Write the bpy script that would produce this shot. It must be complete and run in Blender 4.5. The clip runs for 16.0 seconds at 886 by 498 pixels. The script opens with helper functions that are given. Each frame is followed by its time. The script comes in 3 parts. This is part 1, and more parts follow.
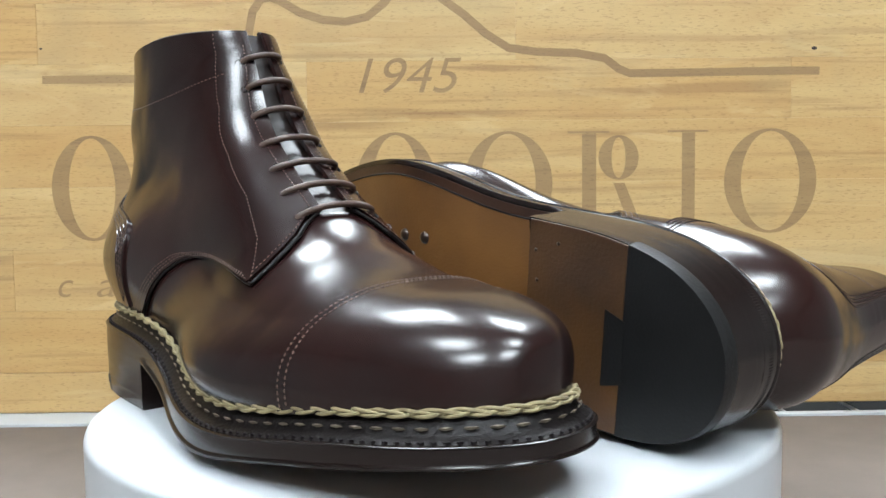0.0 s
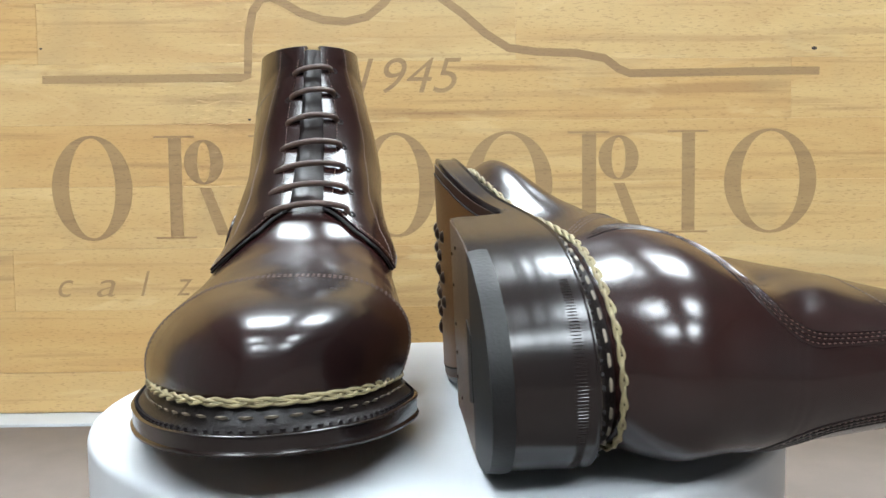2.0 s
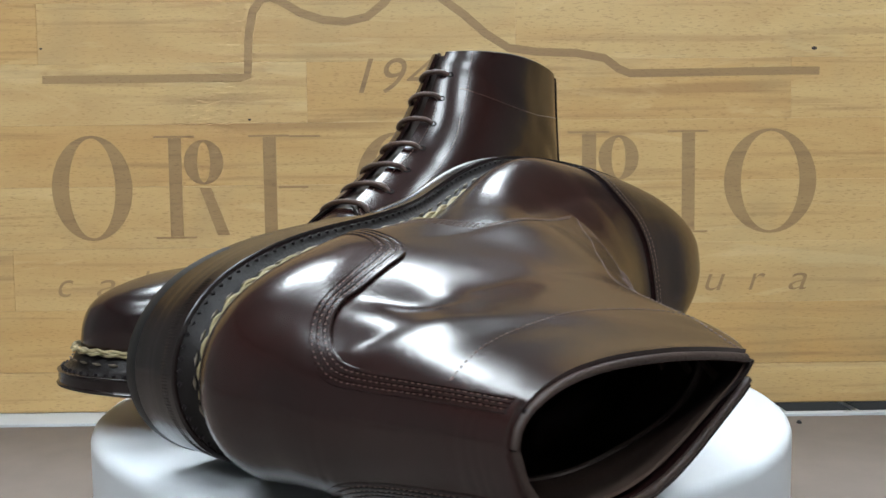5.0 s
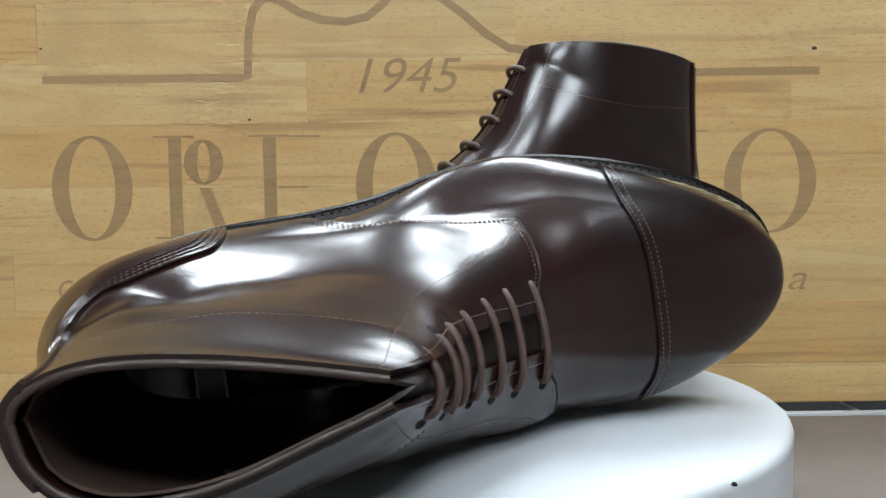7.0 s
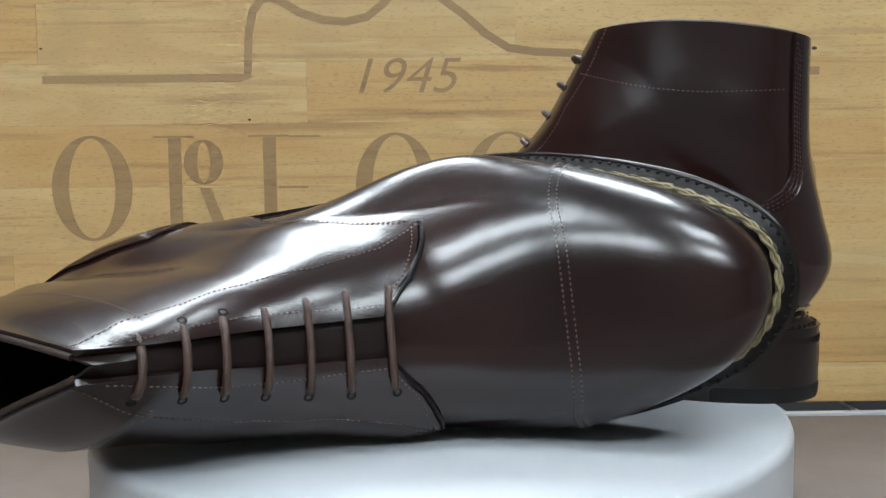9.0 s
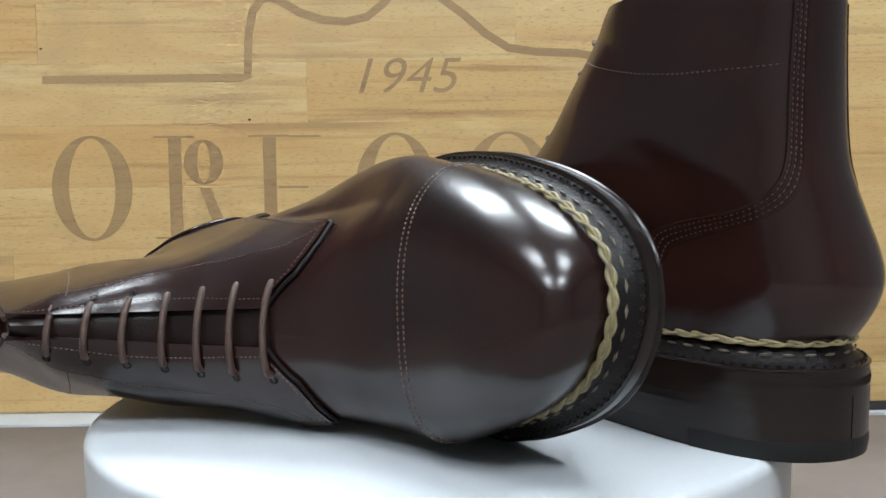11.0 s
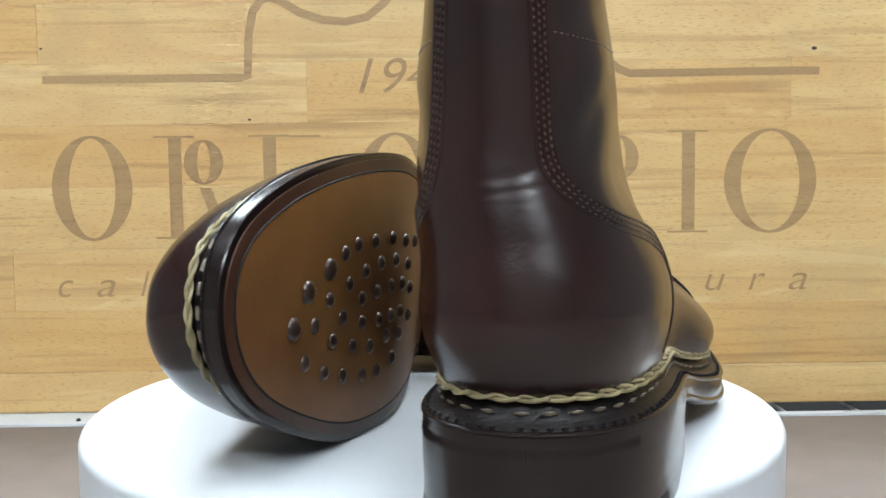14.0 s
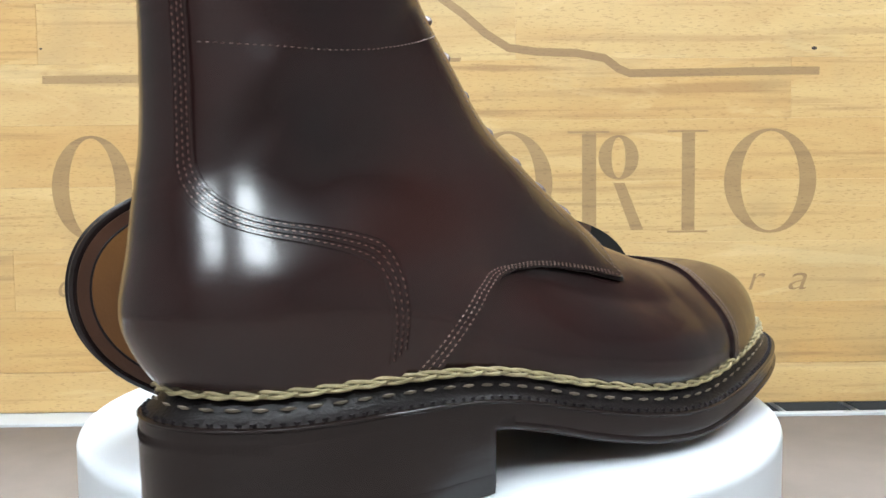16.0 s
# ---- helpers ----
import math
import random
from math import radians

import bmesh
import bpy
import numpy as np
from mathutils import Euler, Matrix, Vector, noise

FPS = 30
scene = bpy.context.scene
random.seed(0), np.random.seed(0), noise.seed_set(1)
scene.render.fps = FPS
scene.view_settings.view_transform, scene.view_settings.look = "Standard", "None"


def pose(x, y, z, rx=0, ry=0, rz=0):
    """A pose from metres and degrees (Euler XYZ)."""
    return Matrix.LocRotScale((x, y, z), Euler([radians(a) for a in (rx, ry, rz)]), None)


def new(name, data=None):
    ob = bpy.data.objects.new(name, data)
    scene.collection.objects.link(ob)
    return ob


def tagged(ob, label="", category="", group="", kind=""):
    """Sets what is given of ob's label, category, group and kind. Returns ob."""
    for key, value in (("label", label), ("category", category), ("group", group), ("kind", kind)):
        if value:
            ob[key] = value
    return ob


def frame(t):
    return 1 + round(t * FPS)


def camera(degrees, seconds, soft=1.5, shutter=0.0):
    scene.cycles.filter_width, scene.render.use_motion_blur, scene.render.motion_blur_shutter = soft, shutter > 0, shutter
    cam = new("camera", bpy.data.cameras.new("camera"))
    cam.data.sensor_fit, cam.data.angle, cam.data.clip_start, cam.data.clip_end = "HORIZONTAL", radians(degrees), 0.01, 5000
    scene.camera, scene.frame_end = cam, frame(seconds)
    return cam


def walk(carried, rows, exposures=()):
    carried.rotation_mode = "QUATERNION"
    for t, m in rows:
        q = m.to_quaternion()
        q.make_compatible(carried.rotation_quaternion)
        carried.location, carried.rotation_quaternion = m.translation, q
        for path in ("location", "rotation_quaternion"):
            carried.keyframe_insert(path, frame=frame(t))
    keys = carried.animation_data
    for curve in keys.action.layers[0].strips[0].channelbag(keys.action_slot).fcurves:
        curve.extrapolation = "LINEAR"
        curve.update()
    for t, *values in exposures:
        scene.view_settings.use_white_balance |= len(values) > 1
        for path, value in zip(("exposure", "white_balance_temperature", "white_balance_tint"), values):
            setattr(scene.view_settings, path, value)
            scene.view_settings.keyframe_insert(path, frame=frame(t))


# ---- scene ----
EYE = (0.0, -0.4005, 0.0963)
VIEW = Matrix.Translation(EYE) @ pose(0, 0, 0, 0, 0, -0.547) @ pose(0, 0, 0, 90 - 3.953) @ pose(0, 0, 0, 0, 0, -0.672)
cam = camera(53.09, 16.0, soft=1.5, shutter=0.4)
walk(cam, [(0.0, VIEW), (16.0, VIEW)],
     exposures=[(0.0, 0.68), (1.5, 0.74), (3.0, 0.58), (3.7, 0.36), (7.0, 0.20), (9.0, 0.16), (11.5, 0.52), (12.5, 0.70), (14.5, 0.72), (16.0, 0.98)])
TURN = -16.8115          # degrees a second of the turntable

# ---- world: a closed room lit by its ceiling panels ----
world = bpy.data.worlds.new("world")
scene.world = world
world.use_nodes = True
world.node_tree.nodes["Background"].inputs[0].default_value = (0.8, 0.9, 1.0, 1)
world.node_tree.nodes["Background"].inputs[1].default_value = 0.05
PANEL_POWER = 22.0


# ---- materials ----
def material(name, color, rough=0.5, metal=0.0, spec=0.5, coat=0.0, coat_rough=0.1, vary=0.0, vary_scale=8.0, grain=0.0, grain_scale=900.0,
             color2=None, sheen=0.0, rough_vary=0.0, stretch=(1, 1, 1), bump2=0.0, bump2_scale=60.0):
    m = bpy.data.materials.new(name)
    m.use_nodes = True
    t = m.node_tree
    p = t.nodes["Principled BSDF"]
    p.inputs["Base Color"].default_value = (*color, 1)
    p.inputs["Roughness"].default_value = rough
    p.inputs["Metallic"].default_value = metal
    p.inputs["Specular IOR Level"].default_value = spec
    p.inputs["Coat Weight"].default_value = coat
    p.inputs["Coat Roughness"].default_value = coat_rough
    c = t.nodes.new("ShaderNodeTexCoord")
    k = t.nodes.new("ShaderNodeMapping")
    k.inputs["Scale"].default_value = stretch
    t.links.new(c.outputs["Object"], k.inputs[0])

    def noise_node(scale, detail=4.0):
        n = t.nodes.new("ShaderNodeTexNoise")
        n.inputs["Scale"].default_value, n.inputs["Detail"].default_value = scale, detail
        t.links.new(k.outputs[0], n.inputs["Vector"])
        return n
    if vary:
        n = noise_node(vary_scale)
        mix = t.nodes.new("ShaderNodeMix")
        mix.data_type = "RGBA"
        other = color2 or [x * (1 - vary) for x in color]
        mix.inputs[6].default_value, mix.inputs[7].default_value = (*color, 1), (*other, 1)
        ramp = t.nodes.new("ShaderNodeMapRange")
        ramp.inputs[1].default_value, ramp.inputs[2].default_value = 0.35, 0.68
        t.links.new(n.outputs[0], ramp.inputs[0])
        t.links.new(ramp.outputs[0], mix.inputs[0])
        t.links.new(mix.outputs[2], p.inputs["Base Color"])
        if rough_vary:
            r = t.nodes.new("ShaderNodeMapRange")
            r.inputs[3].default_value, r.inputs[4].default_value = rough - rough_vary, rough + rough_vary
            t.links.new(n.outputs[0], r.inputs[0])
            t.links.new(r.outputs[0], p.inputs["Roughness"])
    last = None
    for strength, scale in ((grain, grain_scale), (bump2, bump2_scale)):
        if strength:
            n = noise_node(scale, 2.0)
            b = t.nodes.new("ShaderNodeBump")
            b.inputs["Strength"].default_value, b.inputs["Distance"].default_value = strength, 0.001 if scale > 200 else 0.004
            t.links.new(n.outputs[0], b.inputs["Height"])
            if last:
                t.links.new(last.outputs[0], b.inputs["Normal"])
            t.links.new(b.outputs[0], p.inputs["Normal"])
            last = b
    return m


LEATHER = material("burnished_leather", (0.0200, 0.0071, 0.0060), 0.240, spec=0.42, coat=0.22, coat_rough=0.15, vary=0.5, vary_scale=14, color2=(0.0078, 0.0036, 0.0037),
                   grain=0.07, grain_scale=800, rough_vary=0.07, bump2=0.08, bump2_scale=52)
LINING = material("lining_leather", (0.062, 0.040, 0.031), 0.55, spec=0.16, vary=0.4, vary_scale=30, grain=0.2)
TONGUE = material("tongue_leather", (0.013, 0.0068, 0.0055), 0.36, spec=0.35, vary=0.4, vary_scale=30, grain=0.15)
LINING_EDGE = material("lining_edge_leather", (0.14, 0.10, 0.085), 0.55, vary=0.4, vary_scale=40, grain=0.3)
RIM = material("cut_leather_edge", (0.034, 0.019, 0.014), 0.5, vary=0.3, vary_scale=60, grain=0.3)
SOLE_EDGE = material("inked_sole_edge", (0.0105, 0.0062, 0.0056), 0.24, spec=0.40, coat=0.05, vary=0.3, vary_scale=34, rough_vary=0.06, stretch=(0.2, 0.2, 3),
                     bump2=0.05, bump2_scale=70)
TAN = material("oiled_sole_leather", (0.20, 0.088, 0.024), 0.42, vary=0.6, vary_scale=16, color2=(0.11, 0.045, 0.014), grain=0.15, grain_scale=900, rough_vary=0.08)
TAN_DARK = material("worn_heel_leather", (0.095, 0.042, 0.014), 0.4, vary=0.6, vary_scale=26, color2=(0.045, 0.021, 0.010), grain=0.2, grain_scale=700, rough_vary=0.06)
TAN_EDGE = material("sole_border_leather", (0.062, 0.026, 0.014), 0.4, vary=0.5, vary_scale=30, grain=0.15)
RUBBER = material("black_rubber", (0.010, 0.0098, 0.010), 0.5, spec=0.3, vary=0.3, vary_scale=40, grain=0.15)
WELT = material("dark_welt_leather", (0.008, 0.0056, 0.0054), 0.42, spec=0.25, vary=0.4, vary_scale=50, grain=0.3)
CORD = material("waxed_beige_cord", (0.31, 0.255, 0.135), 0.5, vary=0.35, vary_scale=240, grain=0.4, grain_scale=2500)
THREAD = material("pale_thread", (0.20, 0.165, 0.12), 0.6, vary=0.3, vary_scale=300)
SEAM = material("brown_thread", (0.125, 0.08, 0.062), 0.45, vary=0.3, vary_scale=300)
# brown thread of the counter, lightened: the stitches' highlight is in its colour
STAY_SEAM = material("glint_lightened_thread", (0.11, 0.066, 0.052), 0.45, vary=0.3, vary_scale=300)
DARK_THREAD = material("black_thread", (0.014, 0.011, 0.012), 0.6, spec=0.2, vary=0.3, vary_scale=300)
LACE = material("waxed_brown_lace", (0.078, 0.041, 0.029), 0.42, vary=0.4, vary_scale=200, grain=0.5, grain_scale=2600)
NAIL = material("dark_nail_head", (0.05, 0.03, 0.022), 0.3, metal=0.4, vary=0.3, vary_scale=120)
WHITE = material("white_matt_plastic", (0.55, 0.575, 0.60), 0.38, vary=0.04, vary_scale=30, grain=0.03, grain_scale=900)
TABLE = material("grey_brown_laminate", (0.165, 0.135, 0.12), 0.5, vary=0.2, vary_scale=22, grain=0.05, grain_scale=500)
STEEL = material("brushed_steel", (0.62, 0.64, 0.66), 0.3, metal=0.9, vary=0.15, vary_scale=40)
WALL = material("painted_wall", (0.26, 0.255, 0.245), 0.8, vary=0.06, vary_scale=4, grain=0.1, grain_scale=250)
FLOOR = material("grey_floor", (0.25, 0.24, 0.22), 0.6, vary=0.15, vary_scale=5, grain=0.05, grain_scale=300)
STRIP = material("white_painted_strip", (0.52, 0.55, 0.57), 0.35, vary=0.1, vary_scale=20)
# black for the painted shade under the board, the dirt speck and lace holes
DARK = material("gap_shade_and_detail_black", (0.02, 0.02, 0.02), 0.8, spec=0.1, vary=0.2, vary_scale=20)


def glow(name, color, strength):
    m = bpy.data.materials.new(name)
    m.use_nodes = True
    p = m.node_tree.nodes["Principled BSDF"]
    p.inputs["Base Color"].default_value = (0.8, 0.8, 0.8, 1)
    p.inputs["Emission Color"].default_value = (*color, 1)
    p.inputs["Emission Strength"].default_value = strength
    return m


LIGHT = glow("lit_diffuser", (0.865, 0.96, 1.03), PANEL_POWER)


def wood(name, engraved=False):
    """Oiled beech: long grain along x, flecks, darker streaks, a tone of its own for each plank."""
    m = bpy.data.materials.new(name)
    m.use_nodes = True
    t = m.node_tree
    p = t.nodes["Principled BSDF"]
    c, info = t.nodes.new("ShaderNodeTexCoord"), t.nodes.new("ShaderNodeObjectInfo")
    add = t.nodes.new("ShaderNodeVectorMath")
    if engraved:
        t.links.new(c.outputs["Object"], add.inputs[0])
    else:
        t.links.new(c.outputs["Object"], add.inputs[0])
        shift = t.nodes.new("ShaderNodeVectorMath")
        shift.operation = "SCALE"
        shift.inputs[0].default_value = (7.3, 3.1, 9.7)
        t.links.new(info.outputs["Random"], shift.inputs["Scale"])
        t.links.new(shift.outputs[0], add.inputs[1])

    def layer(stretch, scale, detail, distort, lo, hi):
        k = t.nodes.new("ShaderNodeMapping")
        k.inputs["Scale"].default_value = stretch
        t.links.new(add.outputs[0], k.inputs[0])
        n = t.nodes.new("ShaderNodeTexNoise")
        n.inputs["Scale"].default_value, n.inputs["Detail"].default_value, n.inputs["Distortion"].default_value = scale, detail, distort
        t.links.new(k.outputs[0], n.inputs["Vector"])
        r = t.nodes.new("ShaderNodeMapRange")
        r.inputs[1].default_value, r.inputs[2].default_value = lo, hi
        t.links.new(n.outputs[0], r.inputs[0])
        return r.outputs[0]

    def blend(mode, factor, a, b):
        x = t.nodes.new("ShaderNodeMix")
        x.data_type, x.blend_type = "RGBA", mode
        for value, slot in ((factor, 0), (a, 6), (b, 7)):
            if isinstance(value, (int, float)):
                x.inputs[slot].default_value = value
            elif isinstance(value, tuple):
                x.inputs[slot].default_value = (*value, 1)
            else:
                t.links.new(value, x.inputs[slot])
        return x.outputs[2]

    def times(value, k):
        x = t.nodes.new("ShaderNodeMath")
        x.operation = "MULTIPLY"
        t.links.new(value, x.inputs[0])
        x.inputs[1].default_value = k
        return x.outputs[0]
    light, mid, dark = ((0.35, 0.225, 0.10), (0.29, 0.175, 0.076), (0.17, 0.095, 0.043)) if engraved else ((0.60, 0.43, 0.20), (0.54, 0.35, 0.145), (0.27, 0.15, 0.062))
    col = blend("MIX", layer((1, 1, 9), 3.5, 5, 0.6, 0.3, 0.7), light, mid)
    col = blend("MIX", times(layer((1.2, 1, 34), 4.5, 6, 0.4, 0.55, 0.72), 0.50), col, dark)
    col = blend("MIX", times(layer((0.8, 1, 14), 2.2, 4, 1.6, 0.60, 0.70), 0.52), col, dark)
    col = blend("MIX", times(layer((26, 26, 120), 8.0, 2, 0.3, 0.57, 0.70), 0.46), col, dark)
    if not engraved:
        col = blend("MIX", times(layer((1.0, 1, 4), 5.0, 4, 1.2, 0.5, 0.72), 0.38), col, (0.46, 0.265, 0.10))
        col = blend("MIX", times(layer((1.4, 1, 7), 3.0, 5, 2.4, 0.60, 0.66), 0.30), col, (0.70, 0.55, 0.30))
        tone = t.nodes.new("ShaderNodeMapRange")
        tone.inputs[3].default_value, tone.inputs[4].default_value = 0.0, 0.75
        grey = t.nodes.new("ShaderNodeSeparateColor")
        t.links.new(info.outputs["Color"], grey.inputs[0])
        t.links.new(grey.outputs[0], tone.inputs[0])
        col = blend("MULTIPLY", tone.outputs[0], col, (0.88, 0.72, 0.52))
        col = blend("MIX", times(layer((1, 1, 1), 11.0, 6, 0.9, 0.52, 0.75), 0.32), col, (0.33, 0.25, 0.13))
    t.links.new(col, p.inputs["Base Color"])
    p.inputs["Roughness"].default_value = 0.5
    b = t.nodes.new("ShaderNodeBump")
    b.inputs["Strength"].default_value, b.inputs["Distance"].default_value = 0.15, 0.0006
    t.links.new(layer((20, 20, 160), 8, 3, 0, 0.3, 0.7), b.inputs["Height"])
    t.links.new(b.outputs[0], p.inputs["Normal"])
    return m


BEECH, BURNT = wood("oiled_beech"), wood("scorched_beech", True)


# ---- building ----
def mesh_of(verts, faces, smooth=True):
    me = bpy.data.meshes.new("mesh")
    me.from_pydata([tuple(v) for v in verts], [], [tuple(f) for f in faces])
    me.validate()
    bm = bmesh.new()
    bm.from_mesh(me)
    bmesh.ops.remove_doubles(bm, verts=bm.verts, dist=1e-6)
    bmesh.ops.recalc_face_normals(bm, faces=bm.faces)
    bm.to_mesh(me)
    bm.free()
    if smooth:
        me.polygons.foreach_set("use_smooth", [True] * len(me.polygons))
        me.set_sharp_from_angle(angle=radians(42))
    return me


def part(name, data, mat, parent, label=""):
    """One mesh object under a thing or under a part. data: a mesh, or (verts, faces)."""
    me = data if isinstance(data, bpy.types.Mesh) else mesh_of(*data)
    if not me.materials:
        me.materials.append(mat)
    ob = new(name, me)
    ob.parent = parent
    return tagged(ob, label)


def thing(name, m, label, category, group="", kind=""):
    ob = new(name)
    ob.empty_display_size = 0.02
    ob.matrix_world = m
    return tagged(ob, label, category, group, kind)


def box(x0, x1, y0, y1, z0, z1, bevel=0.0):
    bm = bmesh.new()
    bmesh.ops.create_cube(bm, size=1, matrix=Matrix.LocRotScale(((x0 + x1) / 2, (y0 + y1) / 2, (z0 + z1) / 2), None, (x1 - x0, y1 - y0, z1 - z0)))
    if bevel:
        bmesh.ops.bevel(bm, geom=bm.edges[:], offset=bevel, segments=2, affect="EDGES", profile=0.5)
    me = bpy.data.meshes.new("mesh")
    bm.to_mesh(me)
    bm.free()
    return me


def structure(name, me, mat, label, category):
    me.materials.append(mat)
    return tagged(new(name, me), label, category, kind="structure")


def lathe(profile, n=96, centre=(0, 0)):
    v, f = [], []
    for r, z in profile:
        for i in range(n):
            a = 2 * math.pi * i / n
            v.append((centre[0] + r * math.cos(a), centre[1] + r * math.sin(a), z))
    for k in range(len(profile) - 1):
        for i in range(n):
            j = (i + 1) % n
            f.append((k * n + i, k * n + j, (k + 1) * n + j, (k + 1) * n + i))
    return v, f


def tube(path, radius, n=8, closed=False, flat=1.0, ups=None):
    """A round (or flattened) tube along a path."""
    p = np.array(path, float)
    t = np.gradient(p, axis=0) if not closed else np.roll(p, -1, 0) - np.roll(p, 1, 0)
    t /= np.linalg.norm(t, axis=1)[:, None] + 1e-12
    up = np.array(ups, float) if ups is not None else np.tile((0.0, 0.0, 1.0), (len(p), 1))
    side = np.cross(t, up)
    side /= np.linalg.norm(side, axis=1)[:, None] + 1e-12
    up = np.cross(side, t)
    r = np.broadcast_to(radius, len(p))
    v, f = [], []
    for i in range(len(p)):
        for k in range(n):
            a = 2 * math.pi * k / n
            v.append(p[i] + r[i] * (math.cos(a) * side[i] + flat * math.sin(a) * up[i]))
    m = len(p)
    for i in range(m if closed else m - 1):
        for k in range(n):
            l, j = (k + 1) % n, (i + 1) % m
            f.append((i * n + k, i * n + l, j * n + l, j * n + k))
    if not closed:
        f += [tuple(range(n))[::-1], tuple((m - 1) * n + k for k in range(n))]
    return v, f


def join(pieces):
    v, f = [], []
    for a, b in pieces:
        o = len(v)
        v += list(a)
        f += [tuple(i + o for i in q) for q in b]
    return v, f

# ---- boot last and upper: parametric surface ----
R = 0.15
SOLE = [(-.637, .04), (-.605, .145), (-.52, .222), (-.40, .257), (-.25, .27), (0, .265), (.25, .30), (.5, .374), (.75, .424),
        (.9, .420), (1.05, .386), (1.2, .336), (1.3, .275), (1.37, .188), (1.397, .085), (1.382, -.015), (1.32, -.095), (1.2, -.172),
        (1.1, -.218), (.95, -.269), (.8, -.307), (.6, -.334), (.4, -.31), (.2, -.262), (0, -.248), (-.25, -.243),
        (-.45, -.203), (-.57, -.128), (-.625, -.04)]
FRONT = [(1.3254, .246), (1.3175, .305), (1.29, .346), (1.22, .378), (1.10, .404), (.95, .416), (.80, .437), (.68, .478), (.575, .524),
         (.467, .602), (.385, .66), (.31, .72), (.242, .778), (.195, .83), (.16, .88), (.133, .93), (.107, .98), (.08, 1.03),
         (.055, 1.077), (.032, 1.117)]
BACK = [(1.3254, .216), (1.3175, .212), (1.29, .207), (1.22, .20), (1.10, .19), (.95, .175), (.80, .155), (.66, .145), (.48, .155),
        (.27, .19), (.05, .245), (-.2, .265), (-.41, .265), (-.525, .265), (-.574, .282), (-.636, .40), (-.609, .55),
        (-.575, .72), (-.568, .90), (-.57, 1.07)]
HIND_Z = [.2, .27, .32, .40, .50, .64, .80, 1.05, 1.2]
HIND_K = [1, 1, 1.08, 1.19, 1.14, 1.035, .99, .885, .885]
fine_z = np.linspace(.1, 1.3, 601)
bell = np.exp(-.5 * (np.arange(-60, 61) / 17) ** 2)
HIND_K = np.convolve(np.pad(np.interp(fine_z, HIND_Z, HIND_K), 60, mode="edge"), bell / bell.sum(), "valid")
HIND_Z = fine_z

E_TOE, E_VAMP, E_MID, E_TOP = 2.75, 1.95, 2.1, 1.8
R_MID, R_TOP, BULGE, Y_TOP, Y_LEAN = .275, .42, .075, .125, -.052
Z_LOW, Z_HIGH = .44, .70
SQUASH = 0.0             # how far the shaft is pressed flat


def spline(points, n):
    """A closed Catmull-Rom curve through points, n steps to a span."""
    p = np.array(points, float)
    a, b, c, d = np.roll(p, 1, 0), p, np.roll(p, -1, 0), np.roll(p, -2, 0)
    t = (np.arange(n) / n)[None, :, None]
    a, b, c, d = (q[:, None, :] for q in (a, b, c, d))
    q = .5 * (2 * b + (c - a) * t + (2 * a - 5 * b + 4 * c - d) * t ** 2 + (3 * b - a - 3 * c + d) * t ** 3)
    return q.reshape(-1, p.shape[1])


def along(points, s):
    """An open Catmull-Rom curve through points at the parameter s."""
    p = np.array(points, float)
    p = np.vstack([2 * p[0] - p[1], p, 2 * p[-1] - p[-2]])
    s = np.clip(np.asarray(s, float), 0, len(p) - 3 - 1e-9)
    i = s.astype(int)
    t = (s - i)[..., None]
    a, b, c, d = p[i], p[i + 1], p[i + 2], p[i + 3]
    return .5 * (2 * b + (c - a) * t + (2 * a - 5 * b + 4 * c - d) * t ** 2 + (3 * b - a - 3 * c + d) * t ** 3)


def inset(poly, d):
    """The closed curve moved inwards by d."""
    t = np.roll(poly, -1, 0) - np.roll(poly, 1, 0)
    t /= np.linalg.norm(t, axis=1)[:, None]
    return poly + d * np.stack([t[:, 1], -t[:, 0]], 1)


def smooth_loop(p, count, width):
    """The closed curve at even steps, softened."""
    q = np.vstack([p, p[:1]])
    d = np.concatenate([[0], np.cumsum(np.linalg.norm(np.diff(q, axis=0), axis=1))])
    at = np.linspace(0, d[-1], count, endpoint=False)
    q = np.column_stack([np.interp(at, d, q[:, k]) for k in range(2)])
    w = np.exp(-.5 * (np.arange(-4 * width, 4 * width + 1) / width) ** 2)
    return sum(np.roll(q, k - 4 * width, 0) * w[k] for k in range(len(w))) / w.sum()


EDGE = smooth_loop(spline(SOLE, 8), 260, 3)
FEATHER = inset(EDGE, (.048 + .018 * np.clip((EDGE[:, 0] - 1.0) / .35, 0, 1) + .02 * np.clip((.0 - EDGE[:, 0]) / .3, 0, 1))[:, None])
i0, i1 = FEATHER[:, 0].argmin(), FEATHER[:, 0].argmax()
ring = np.roll(FEATHER, -i0, 0)
j = (i1 - i0) % len(ring)
LEFT, RIGHT = ring[:j + 1], np.vstack([ring[j:], ring[:1]])[::-1]
XB, XT = ring[0, 0], ring[j, 0]


def step(a, b, x):
    t = np.clip((x - a) / (b - a), 0, 1)
    return t * t * (3 - 2 * t)


def hump(s, v, s0, ds, v0, dv):
    return np.exp(-((s - s0) / ds) ** 2 - ((v - v0) / dv) ** 2)


BACKZ = along(BACK, np.linspace(13, 19, 200))


